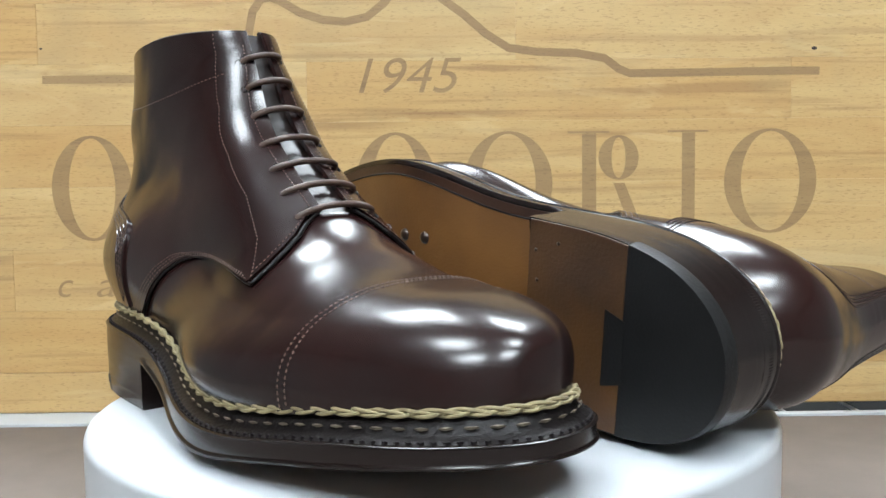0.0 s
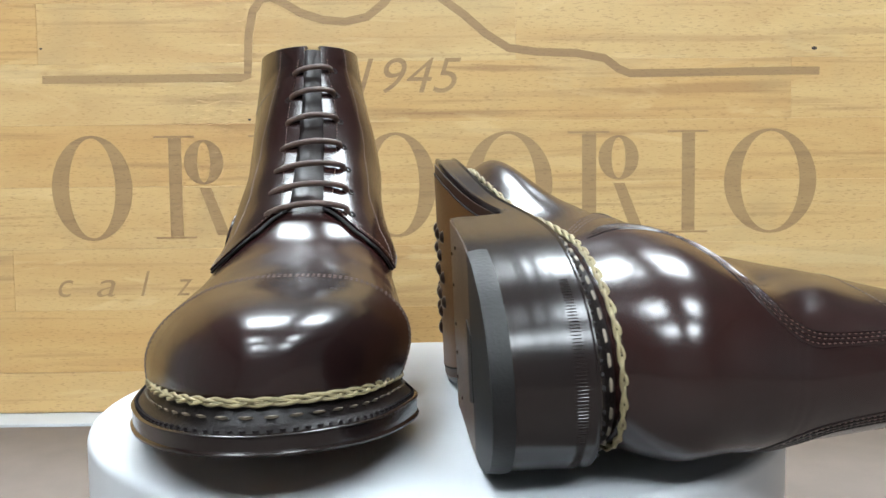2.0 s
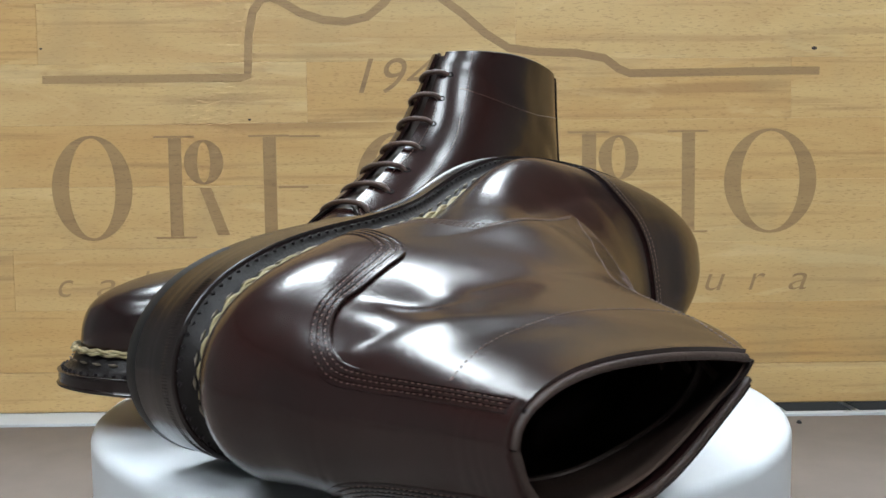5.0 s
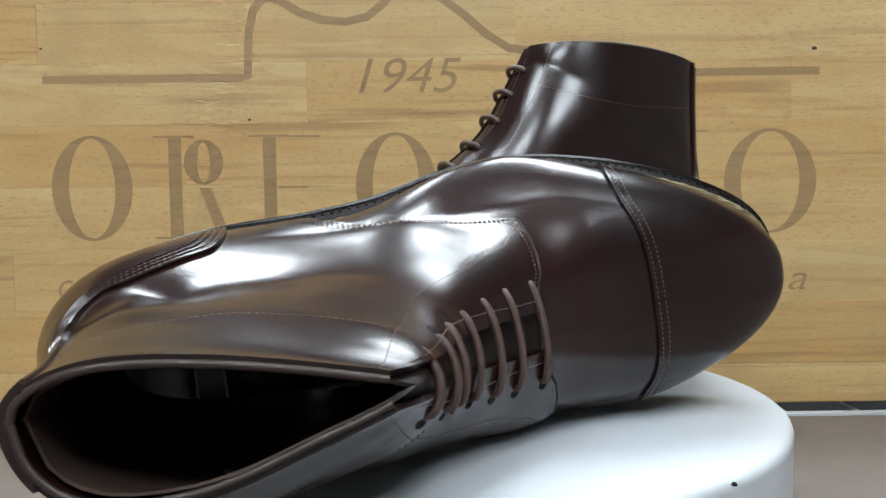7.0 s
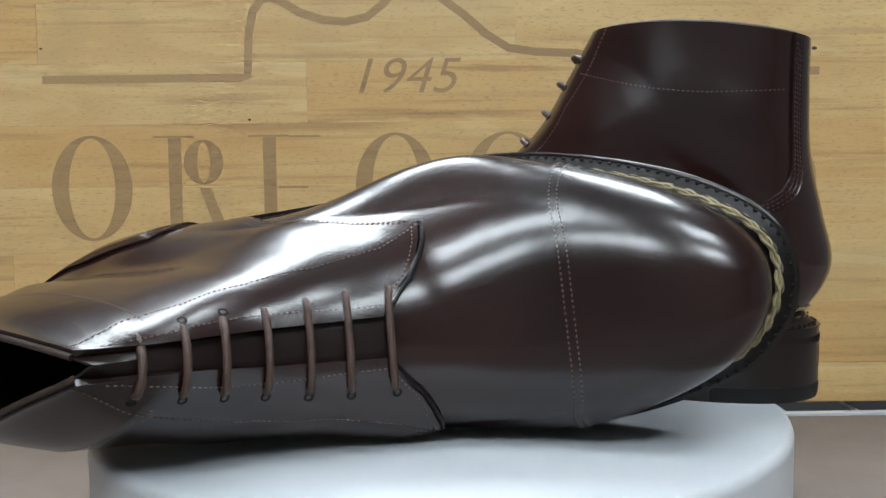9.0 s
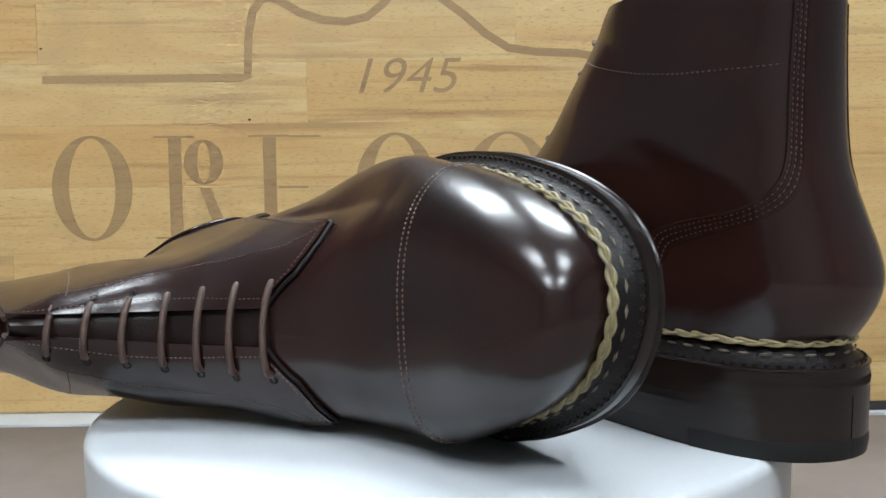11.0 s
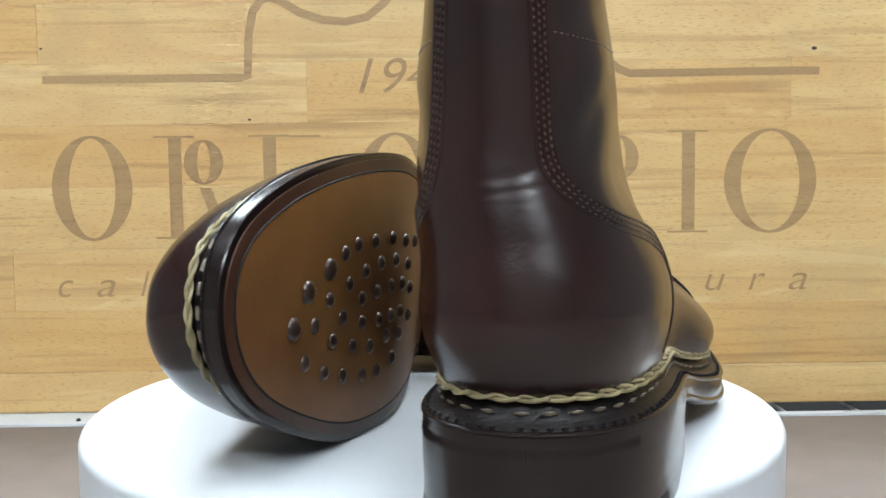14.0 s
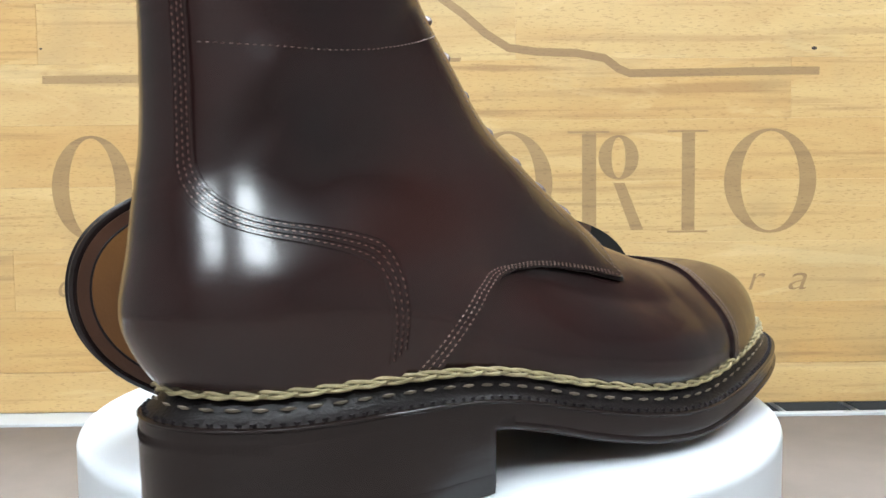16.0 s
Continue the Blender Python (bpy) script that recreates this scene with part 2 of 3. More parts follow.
def upper(s, v, side):
    """The upper's surface: s from toe (0) to collar (19), v from the front ridge (0) to the welt or back seam (1), side +1 left, -1 right."""
    s, v = np.broadcast_arrays(np.asarray(s, float), np.asarray(v, float))
    f, b = along(FRONT, s), along(BACK, s)
    length = np.linalg.norm(b - f, axis=-1)
    p = f + (b - f) * v[..., None]
    arch = .02 * step(15, 19, s) * np.sin(np.pi * v)
    x, z = p[..., 0], p[..., 1] + arch
    xb = np.interp(z, BACKZ[:, 1], BACKZ[:, 0])
    xe = np.clip(x + (XB - xb) * (1 - step(-.6, .1, x)), XB, XT)
    yl, yr = np.interp(xe, LEFT[:, 0], LEFT[:, 1]), np.interp(xe, RIGHT[:, 0], RIGHT[:, 1])
    fore = step(-.42, .42, x)
    k = np.interp(z, HIND_Z, HIND_K) * (1 - fore) + fore * (1 + (BULGE * (1 - .65 * step(.7, 1.05, x)) + .04 * step(.9, .5, x) + .06 * np.exp(-((x - .22) / .26) ** 2)) * np.sin(np.pi * np.clip((z - b[..., 1]) / .2, 0, 1)))
    half = (yl - yr) / 2 * k
    r = np.minimum(.95 * length, .30 + (R_MID - .30) * step(9, 14, s) + (R_TOP - R_MID) * step(13, 19, s))
    limp = 1.0 if SQUASH else 0.0
    r = r + limp * np.minimum(.16, .95 * length - r) * step(16.5, 19, s)
    e = E_TOE + (E_VAMP - E_TOE) * step(5, 8.5, s) + (E_MID - E_VAMP) * step(9, 11, s) + (E_TOP - E_MID) * step(14, 19, s) - limp * .6 * step(16.8, 19, s)
    g = (1 - np.clip(1 - v * length / r, 0, 1) ** e) ** (1 / e)
    t = step(Z_LOW, Z_HIGH, z) * (1 - fore) + fore * step(.15, .48, z)
    yc = (yl + yr) / 2 * (1 - t) + t * (Y_TOP + Y_LEAN * step(.1, -.5, x))
    g = g * (1 - SQUASH * (1 if side < 0 else .1 - .75 * step(.15, .6, v)) * step(.55, 1.05, z))
    g = g * (1 - .045 * np.exp(-((x + .22) / .16) ** 2 - ((z - .67 - .25 * (x + .22)) / .075) ** 2) + .02 * np.exp(-((x + .3) / .2) ** 2 - ((z - .86) / .1) ** 2))
    if limp:
        sag = .10 * hump(s, v, 15.5, .55, .62, .10) - .05 * hump(s, v, 16.9, .35, .74, .10) + .05 * hump(s, v, 16.5, .25, .84, .05) + .03 * hump(s, v, 17.6, .35, .66, .16)
        g = g * (1 - sag * (1.0 if side < 0 else .35) + (.21 * hump(s, v, 10.0, 1.15, .53, .22) + .09 * hump(s, v, 9.4, 2.6, .82, .15) if side < 0 else 0))
    else:
        g = g * (1 - .045 * hump(s, v, 16.75, .35, .80, .09) + .04 * hump(s, v, 17.4, .35, .74, .13) - .025 * hump(s, v, 15.3, .5, .5, .12))
    x = x + limp * step(.55, 1.02, z) * (.074 * (1 - v) + .014 * v)
    yc = yc - limp * step(.45, 1.05, z) * .033
    crease = np.exp(-((x + .56) / .07) ** 2) * step(.58, .66, z) * (1 - step(1.0, 1.08, z))
    x = x + crease * (.0002 * np.sin(z * 71 + 6 * np.sin(z * 17 + side) + 2 * side * (1 - v) * 30) * np.clip(np.sin(z * 23 + 1) + .3, 0, 1) + .0004 * np.sin(z * 150 + 5 * np.sin(31 * z) + 75 * side * (1 - v)) * np.clip(np.sin(z * 19 + 2) + .55, 0, 1))
    return np.stack([x, yc + side * half * g, z], -1)


def gap_v(s, half):
    """The v at which the surface stands half away from the ridge."""
    vs = np.linspace(0, .5, 400)
    q = upper(s, vs, 1)[:, 1] - upper(s, vs, -1)[:, 1]
    return float(np.interp(half * 2, q, vs))

# ---- the room ----
ZT = -0.08               # table top
structure("floor", box(-2.6, 2.6, -3.4, 2.5, -0.93, -0.83), FLOOR, "plain grey workshop floor", "floor")
structure("ceiling", box(-2.6, 2.6, -3.4, 2.5, 1.75, 1.85), WALL, "plain white painted ceiling", "ceiling")
structure("wall_back", box(-2.6, 2.6, 2.4, 2.5, -0.83, 1.75), WALL, "plain off-white wall behind the board", "wall")
structure("wall_front", box(-2.6, 2.6, -3.4, -3.3, -0.83, 1.75), WALL, "plain off-white wall", "wall")
structure("wall_left", box(-2.6, -2.5, -3.3, 2.4, -0.83, 1.75), WALL, "plain off-white wall", "wall")
structure("wall_right", box(2.5, 2.6, -3.3, 2.4, -0.83, 1.75), WALL, "plain off-white wall", "wall")


def ceiling_light(x, y, sx, sy):
    t = thing("ceiling_light", pose(x, y, 1.75), "long white ceiling light with a lit diffuser", "ceiling light", "ceiling lights")
    part("housing", box(-sx / 2 - .03, sx / 2 + .03, -sy / 2 - .03, sy / 2 + .03, -.05, 0, .008), WALL, t)
    part("diffuser", box(-sx / 2, sx / 2, -sy / 2, sy / 2, -.062, -.0505, .003), LIGHT, t, "bright white lit diffuser")


for x, y, k in ((-0.5, 0.85, 0.60), (0.5, 0.85, 0.60), (-0.62, -0.65, 0.46), (0.62, -0.65, 0.46), (-0.62, -1.75, 0.62), (0.62, -1.75, 0.62)):
    ceiling_light(x, y, k, k)

# ---- table ----
table = thing("table", pose(0, 0, -0.83), "work table with a grey-brown laminate top", "table")
part("tabletop", box(-1.0, 1.0, -1.0, 0.262, 0.72, 0.75, .002), TABLE, table)
part("edge_strip", box(-1.0, 1.0, 0.2625, 0.27, 0.722, 0.7515, .0006), STRIP, table, "pale steel strip along the back edge")
for x in (-.93, .93):
    for y in (-.93, .2):
        part("leg", box(x - .025, x + .025, y - .025, y + .025, 0, 0.7195, .003), STEEL, table)

# ---- wire shelf under the board ----
shelf = thing("wire_shelf", pose(0, 0.3, -0.0855), "pale wire shelf that carries the wooden board", "wire shelf")
part("rail", tube([(-.9, -.018, -.006), (.9, -.018, -.006)], .0022), STEEL, shelf)
part("rail", tube([(-.9, .30, -.006), (.9, .30, -.006)], .003), STEEL, shelf)
# added black sheet: the shade in the gap below the board, put in as colour
part("gap_shade", box(-.9, .9, .012, .34, -.034, -.030), DARK, shelf, "added black sheet standing in for the shade under the board")
for i in range(31):
    x = -.900 + i * .059
    part("wire", tube([(x, -.018, -.0015), (x, .34, -.0015)], .0014), STEEL, shelf)
for x in (-.8, .8):
    for y in (.0, .30):
        part("post", box(x - .008, x + .008, y - .012, y + .004, -.7445, -.0085), STEEL, shelf)

# ---- white sheet on the wires, under one end of the board ----
sheet_thing = thing("plastic_sheet", pose(0, 0.3, -0.0855), "thin white plastic sheet lying on the wire shelf", "sheet")
part("sheet", box(-.85, -.03, -.021, .10, 0.0, .0031, .0006), STRIP, sheet_thing)
part("torn_edge", box(-.85, -.345, -.0235, -.0212, -.0006, .0024, .0004), WALL, sheet_thing, "greyish folded front edge")

# ---- wooden board with the scorched marks ----
YB = 0.31
board = thing("wooden_board", pose(0, YB, -0.0820), "oiled beech butcher-block board with scorched lettering, upright behind the turntable", "board")
B0 = 0.0820
ROWS = [-0.0820, -0.0489, 0.0013, 0.0505, 0.1000, 0.1490, 0.1969, 0.2440, 0.2935, 0.3430]
JOINTS = [(-.42, .40), (-.41, .45), (-.337, .44), (-.52, .42), (-.45, .47), (-.0997, .2856), (-.3107, .066), (-.22, .2), (-.4, .12)]
TONES = [(.2, .35, .25), (.85, .75, .65), (.5, .12, .35), (.4, .3, .5), (.65, .5, .35), (.1, .6, .3), (.7, .1, .2), (.3, .6, .4), (.4, .2, .5)]
for k in range(len(ROWS) - 1):
    xs = [-.62, *JOINTS[k], .62]
    for a, b in zip(xs, xs[1:]):
        me = box(a, b, 0, .034, ROWS[k] + B0, ROWS[k + 1] + B0, .00035 if k else .0012)
        plank = part("plank", me, BEECH, board)
        tone = TONES[k][min(xs.index(a), 2)]
        plank.color = (tone, tone, tone, 1)


def mark(verts, faces):
    part("scorched_mark", mesh_of(verts, faces, False), BURNT, board, "brown scorched mark")


def flat(points, holes=()):
    """A flat tile 0.5 mm proud of the planks, from an outline (x, z)."""
    pts = [(x, -.0002, z + B0) for x, z in points]
    n = len(pts)
    back = [(x, .001, z) for x, _, z in pts]
    return pts + back, [tuple(range(n))] + [(i, (i + 1) % n, n + (i + 1) % n, n + i) for i in range(n)]


def band(outer, inner):
    """A closed band between two outlines of as many points."""
    n = len(outer)
    v = [(x, -.0002, z + B0) for x, z in outer] + [(x, -.0002, z + B0) for x, z in inner]
    v += [(x, .001, z) for x, _, z in v]
    f = []
    for i in range(n):
        j = (i + 1) % n
        f += [(i, j, n + j, n + i), (i, 2 * n + i, 2 * n + j, j), (n + j, 3 * n + j, 3 * n + i, n + i)]
    return v, f


def ring_mark(x0, x1, z0, z1, side=.0135, thin=.0022):
    a = np.linspace(0, 2 * np.pi, 48, endpoint=False)
    cx, cz, rx, rz = (x0 + x1) / 2, (z0 + z1) / 2, (x1 - x0) / 2, (z1 - z0) / 2
    mark(*band(np.stack([cx + rx * np.cos(a), cz + rz * np.sin(a)], 1), np.stack([cx + (rx - side) * np.cos(a), cz + (rz - thin) * np.sin(a)], 1)))


def bar_mark(x0, x1, z0, z1):
    mark(*flat([(x0, z0), (x1, z0), (x1, z1), (x0, z1)]))


ZA, ZB = 0.0585, 0.1395
for x0, x1 in ((-.3038, -.2400), (-.0622, .0020), (.0241, .0950), (.2326, .3069)):
    ring_mark(x0, x1, ZA - .0015, ZB + .0012)
for x0, x1 in ((-.2106, -.2003), (-.1354, -.1251), (.1187, .1300), (.1987, .2091)):
    bar_mark(x0, x1, ZA + .0014, ZB - .0014)
    bar_mark(x0 - .0115, x1 + .0105, ZB - .0012, ZB + .0004)
    bar_mark(x0 - .0115, x1 + .0105, ZA - .0004, ZA + .0012)
for x0, x1 in ((-.1985, -.1672), (.1318, .1640)):
    ring_mark(x0, x1, .1010, .1365, .0105, .0018)
    mark(*flat([(x0 + .012, .0985), (x0 + .021, .0985), (x1 + .004, .0605), (x1 - .006, .0605)]))
bar_mark(-.1145, -.0900, ZB - .0018, ZB - .0002)
bar_mark(-.1235, -.1000, .0975, .0990)
bar_mark(-.1145, -.0880, ZA + .0002, ZA + .0018)

# the drawn outline above the lettering
LINE = [(-.3078, .1847), (-.2200, .1849), (-.1520, .1850), (-.1462, .1862), (-.1455, .1960), (-.1449, .2100), (-.1444, .2191), (-.1408, .2366),
        (-.1345, .2455), (-.1270, .2474), (-.1193, .2445), (-.1040, .2354), (-.0864, .2295), (-.0686, .2276), (-.0507, .2314), (-.0372, .2422),
        (-.0270, .2552), (-.0140, .2580), (-.0015, .2528), (.0095, .2439), (.0250, .2328), (.0427, .2173), (.0605, .2061), (.0829, .2028),
        (.1143, .2015), (.1367, .1973), (.1479, .1888), (.1569, .1852), (.2177, .1854), (.2853, .1861), (.3079, .1858)]
p = np.array(LINE)
t = np.gradient(p, axis=0)
t /= np.linalg.norm(t, axis=1)[:, None]
nrm = np.stack([-t[:, 1], t[:, 0]], 1) * .0032
mark(*flat([*map(tuple, p + nrm), *map(tuple, (p - nrm)[::-1])]))


def letters(text, x, z, size, width):
    """Slanted lettering of the built-in font, laid on the planks."""
    cu = bpy.data.curves.new("text", "FONT")
    cu.body, cu.size, cu.shear, cu.extrude, cu.offset = text, size, 0.28, 0.0004, -0.0002
    ob = bpy.data.objects.new("text", cu)
    scene.collection.objects.link(ob)
    me = bpy.data.meshes.new_from_object(ob.evaluated_get(bpy.context.evaluated_depsgraph_get()))
    bpy.data.objects.remove(ob)
    xs = [v.co.x for v in me.vertices]
    k = width / (max(xs) - min(xs))
    lo = min(xs)
    for v in me.vertices:
        v.co = ((v.co.x - lo) * k + x, -v.co.z * .4 - .0001, v.co.y + z + B0)
    me.materials.append(BURNT)
    part("scorched_lettering", me, BURNT, board, "slanted scorched lettering")


for kx, kz, kr in ((.3035, .2035, .0022), (-.3080, .2090, .0012), (-.1455, .1520, .0013), (.1050, .0470, .0010)):
    part("knot", flat([(kx + kr * math.cos(a), kz + kr * .64 * math.sin(a)) for a in np.linspace(0, 6.2, 12, endpoint=False)]), RIM, board, "small dark knot")
letters("1945", -.0585, .1717, .040, .0815)
for ch, x, w in (("c", -.302, .0122), ("a", -.2713, .0150), ("l", -.2360, .0075), ("z", -.2075, .0130), ("u", .2183, .0160), ("r", .2536, .0135), ("a", .2857, .0150)):
    letters(ch, x, .0122 if x < 0 else .0110, .030, w)

# ---- turntable ----
turntable = thing("turntable", pose(0, 0, 0), "round white display turntable on the table", "turntable")
OFF = (-0.0011, 0.0024)
part("platter", lathe([(0, 0), (.05, 0), (.10, 0), (.1462, 0), (.1480, -.0004), (.1494, -.0016), (.15, -.0034), (.15, -.0045), (.1496, -.05), (.1488, -.0540), (.1470, -.0560), (.09, -.0565), (0, -.0565)], 128, OFF), WHITE, turntable, "white matt platter")
part("speck", lathe([(0, .0006), (.0007, .0004), (.0011, -.0006)], 8, (.063, .1412)), DARK, turntable, "tiny dark speck of dirt")
part("base", lathe([(0, -.0570), (.105, -.0570), (.110, -.0600), (.112, -.0780), (.110, -.0800), (0, -.0800)], 64), WHITE, turntable)


# ---- boots ----
XS = np.linspace(-.8, 1.6, 600)


def softened(values, width=12):
    w = np.exp(-.5 * (np.arange(-3 * width, 3 * width + 1) / width) ** 2)
    return np.convolve(np.pad(values, 3 * width, mode="edge"), w / w.sum(), "valid")


back_line = along(BACK, np.linspace(0, 13.6, 300))[::-1]
ZF = softened(np.interp(XS, back_line[:, 0], back_line[:, 1]))
ZB = softened(np.interp(XS, [-.64, 0, .1, .2, .3, .43, .55, .65, .75, .9, 1.05, 1.25, 1.42],
                        [.15, .142, .122, .095, .064, .037, .026, .029, .043, .064, .081, .107, .127]))


def zf(x):
    """Height of the welt's inner line at x."""
    return np.interp(x, XS, ZF)


def zt(x):
    return zf(x) - .048


def zb(x):
    """Underside of the sole."""
    return np.interp(x, XS, ZB)


def surface_normals(p):
    a, b = np.gradient(p, axis=0), np.gradient(p, axis=1)
    n = np.cross(a, b)
    n /= np.linalg.norm(n, axis=-1)[..., None] + 1e-12
    return n


def outward(p, n):
    c = np.array([0.25, .05, .45])
    flip = np.sign(((p - c) * n).sum(-1).mean())
    return n * flip


def patch(p, out, thick, mirror, tip=False):
    """A leather panel over the grid of points p: its outer face stands out by 'out', and it is 'thick' deep."""
    n = outward(p, surface_normals(p))
    if tip:
        for i in range(4):
            n[i] = n[i] * (i / 4) + np.array((.95, .0, .3)) * (1 - i / 4)
            n[i] /= np.linalg.norm(n[i], axis=-1)[:, None]
    a, b = (p + n * out) * R, (p + n * (out - thick)) * R
    ns, nv = p.shape[:2]
    v = np.concatenate([a.reshape(-1, 3), b.reshape(-1, 3)])
    v[:, 1] *= mirror
    f = []
    for i in range(ns - 1):
        for j in range(nv - 1):
            q = (i * nv + j, i * nv + j + 1, (i + 1) * nv + j + 1, (i + 1) * nv + j)
            f += [q, tuple(k + ns * nv for k in q[::-1])]
    rim = [j for j in range(nv)] + [i * nv + nv - 1 for i in range(1, ns)] + [(ns - 1) * nv + j for j in range(nv - 2, -1, -1)] + [i * nv for i in range(ns - 2, 0, -1)]
    for k in range(len(rim)):
        c, d = rim[k], rim[(k + 1) % len(rim)]
        if not (tip and c < nv and d < nv):
            f.append((c, d, d + ns * nv, c + ns * nv))
    if tip:
        weld = lambda i: i if i % (ns * nv) >= nv else i - i % (ns * nv) + min(i % (ns * nv), nv - 1 - i % (ns * nv))
        f = [tuple(dict.fromkeys(weld(i) for i in q)) for q in f]
        f = [q for q in f if len(q) > 2]
    return v, f


def on_upper(s, w):
    """The surface with w from -1 (right welt) over the ridge (0) to 1 (left welt)."""
    return np.where((w >= 0)[..., None], upper(s, np.abs(w), 1), upper(s, np.abs(w), -1))


def normals_at(s, v, side):
    """Outward normals of the surface along a curve of it."""
    p = upper(s, v, side)
    e = .01
    n = np.cross(upper(s + e * 5, v, side) - p, upper(s, np.clip(v + e, 0, 1), side) - upper(s, np.clip(v - e, 0, 1), side))
    n /= np.linalg.norm(n, axis=-1)[..., None] + 1e-12
    return n * np.sign(((p - np.array([0.25, .08, .45])) * n).sum(-1))[..., None]


def stitches(s, v, side, out, mirror, length=.0095, gap=.0055, width=.0016):
    """A row of single stitches along a curve of the surface."""
    s, v = np.broadcast_arrays(np.asarray(s, float), np.asarray(v, float))
    return dashes(upper(s, v, side), normals_at(s, v, side), out, mirror, length, gap, width)


def dashes(p, n, out, mirror, length, gap, width, lift=.0012):
    d = np.concatenate([[0], np.cumsum(np.linalg.norm(np.diff(p, axis=0), axis=1))])
    v, f = [], []
    at = gap
    while at + length < d[-1]:
        q = [np.array([np.interp(x, d, p[:, k]) for k in range(3)]) for x in (at, at + length / 2, at + length)]
        m = np.array([np.interp(at + length / 2, d, n[:, k]) for k in range(3)])
        t = (q[2] - q[0]) / length
        w = np.cross(m, t) * width
        o = len(v)
        top = m * (out + lift)
        low = m * (out - .001)
        v += [q[0] + low, q[1] + w + low, q[2] + low, q[1] - w + low, q[0] * .8 + q[1] * .2 + top * .9 + low * .1, q[1] * .2 + q[2] * .8 + top * .9 + low * .1, q[1] + w * .5 + top, q[1] - w * .5 + top]
        f += [(o, o + 1, o + 6, o + 4), (o + 1, o + 2, o + 5, o + 6), (o + 2, o + 3, o + 7, o + 5), (o + 3, o, o + 4, o + 7), (o + 4, o + 6, o + 5, o + 7)]
        at += length + gap
    v = np.array(v) * R
    v[:, 1] *= mirror
    return v, f


def edge_normals(p):
    d = p - np.array([.25, .08, .3])
    d /= np.linalg.norm(d, axis=1)[:, None]
    return d


def stuff(ob):
    return tagged(ob, kind="stuff")


def boot(name, mirror, m, label, squash=0.0):
    global SQUASH
    SQUASH = squash
    t = thing(name, m, label, "boot", "pair of boots")

    def add(kind, data, mat, parent=t, text=""):
        return part(kind, data, mat, parent, text)

    def scaled(v, f):
        v = np.array(v, float) * R
        v[:, 1] *= mirror
        return v, f

    # inner shell: the tongue and the lining, seen in the throat and the opening
    q = np.linspace(-1, 1, 81)
    w = np.sign(q) * np.abs(q) ** 1.6
    qf = np.linspace(-1, 1, 131)
    wf = np.sign(qf) * np.abs(qf) ** 2.3
    S, W = np.meshgrid(np.concatenate([np.linspace(6.5, 14, 40), np.linspace(14.2, 18.75, 24)]), w, indexing="ij")
    add("lining", patch(on_upper(S, W), -.007, .006, mirror), LINING, text="dark leather lining and tongue")

    wl = np.linspace(-.62, .62, 60)
    wl = np.sign(wl) * np.abs(wl) ** 1.3
    e = on_upper(np.full(60, 16.0), wl)
    add("lining_edge", scaled(*tube(e * .95 + np.array([-.22, .05, .8]) * .05, .009, 8)), LINING_EDGE, text="worn edge of the inner lining")

    # tongue
    wt = np.linspace(-.2, .2, 25)
    S, W = np.meshgrid(np.linspace(8.2, 18.95, 60), wt, indexing="ij")
    S = S - .7 * (np.abs(W) / .2) ** 3 * step(15, 18.9, S)
    add("tongue", patch(on_upper(S, W), -.001, .007, mirror), TONGUE)

    # vamp
    W = np.broadcast_to(wf, (56, len(wf)))
    base = np.linspace(0, 1, 56)[:, None]
    S = 4.6 + base * (np.interp(np.abs(wf), [0, .05, .3, .6, 1], [8.7, 8.8, 9.4, 10.6, 11.0])[None, :] - 4.6)
    add("vamp", patch(on_upper(S, W), 0, .008, mirror), LEATHER)

    # toe cap
    cap_line = lambda v: np.interp(np.abs(v), [0, .03, .06, .12, .18, .25, .35, .45, .7, 1], [5.46, 5.47, 5.49, 5.53, 5.58, 5.63, 5.66, 5.66, 5.64, 5.6]) + (.08 if squash else 0)
    s_cap = cap_line(wf)
    S = (np.linspace(0.0, 1, 60)[:, None] ** 1.2) * s_cap[None, :]
    cap = add("toe_cap", patch(on_upper(S, np.broadcast_to(wf, S.shape)), .0085, .0135, mirror, True), LEATHER)
    vv = np.linspace(0, .995, 140) ** 2.6
    e = np.concatenate([upper(cap_line(vv) + .01, vv, 1)[::-1], upper(cap_line(vv) + .01, vv, -1)[1:]])
    add("cut_edge", scaled(*tube(e + edge_normals(e) * .0055, .0032, 6)), LEATHER, cap, "dark cut edge")
    for back in (.03, .125):
        e = np.concatenate([upper(cap_line(vv) - back, vv, 1)[::-1], upper(cap_line(vv) - back, vv, -1)[1:]])
        add("seam_ridge", scaled(*tube(e + edge_normals(e) * .0072, .0040, 8)), LEATHER, cap, "raised leather fold along the seam")
    vv = np.linspace(0, .99, 420) ** 2.6
    for back in (.075, .205):
        pieces = [stitches(cap_line(vv) - back, vv, sd, .0093, mirror, .0100, .0032, .0023) for sd in (1, -1)]
        stuff(add("stitching", join(pieces), SEAM, cap))

    # quarters with their facings
    half_s, half_g = [8.6, 9.5, 11, 13, 15, 17, 19], [.046, .044, .040, .034, .028, .024, .021]
    lows_v, lows_s = [0, .03, .08, .14, .22, .30, .345, .365, .40, .44, .48, .53, .58, .66, .80, 1.0], [8.85, 8.62, 8.34, 8.22, 8.15, 8.15, 8.17, 8.40, 8.90, 9.45, 9.9, 10.3, 10.52, 10.62, 10.66, 10.66]
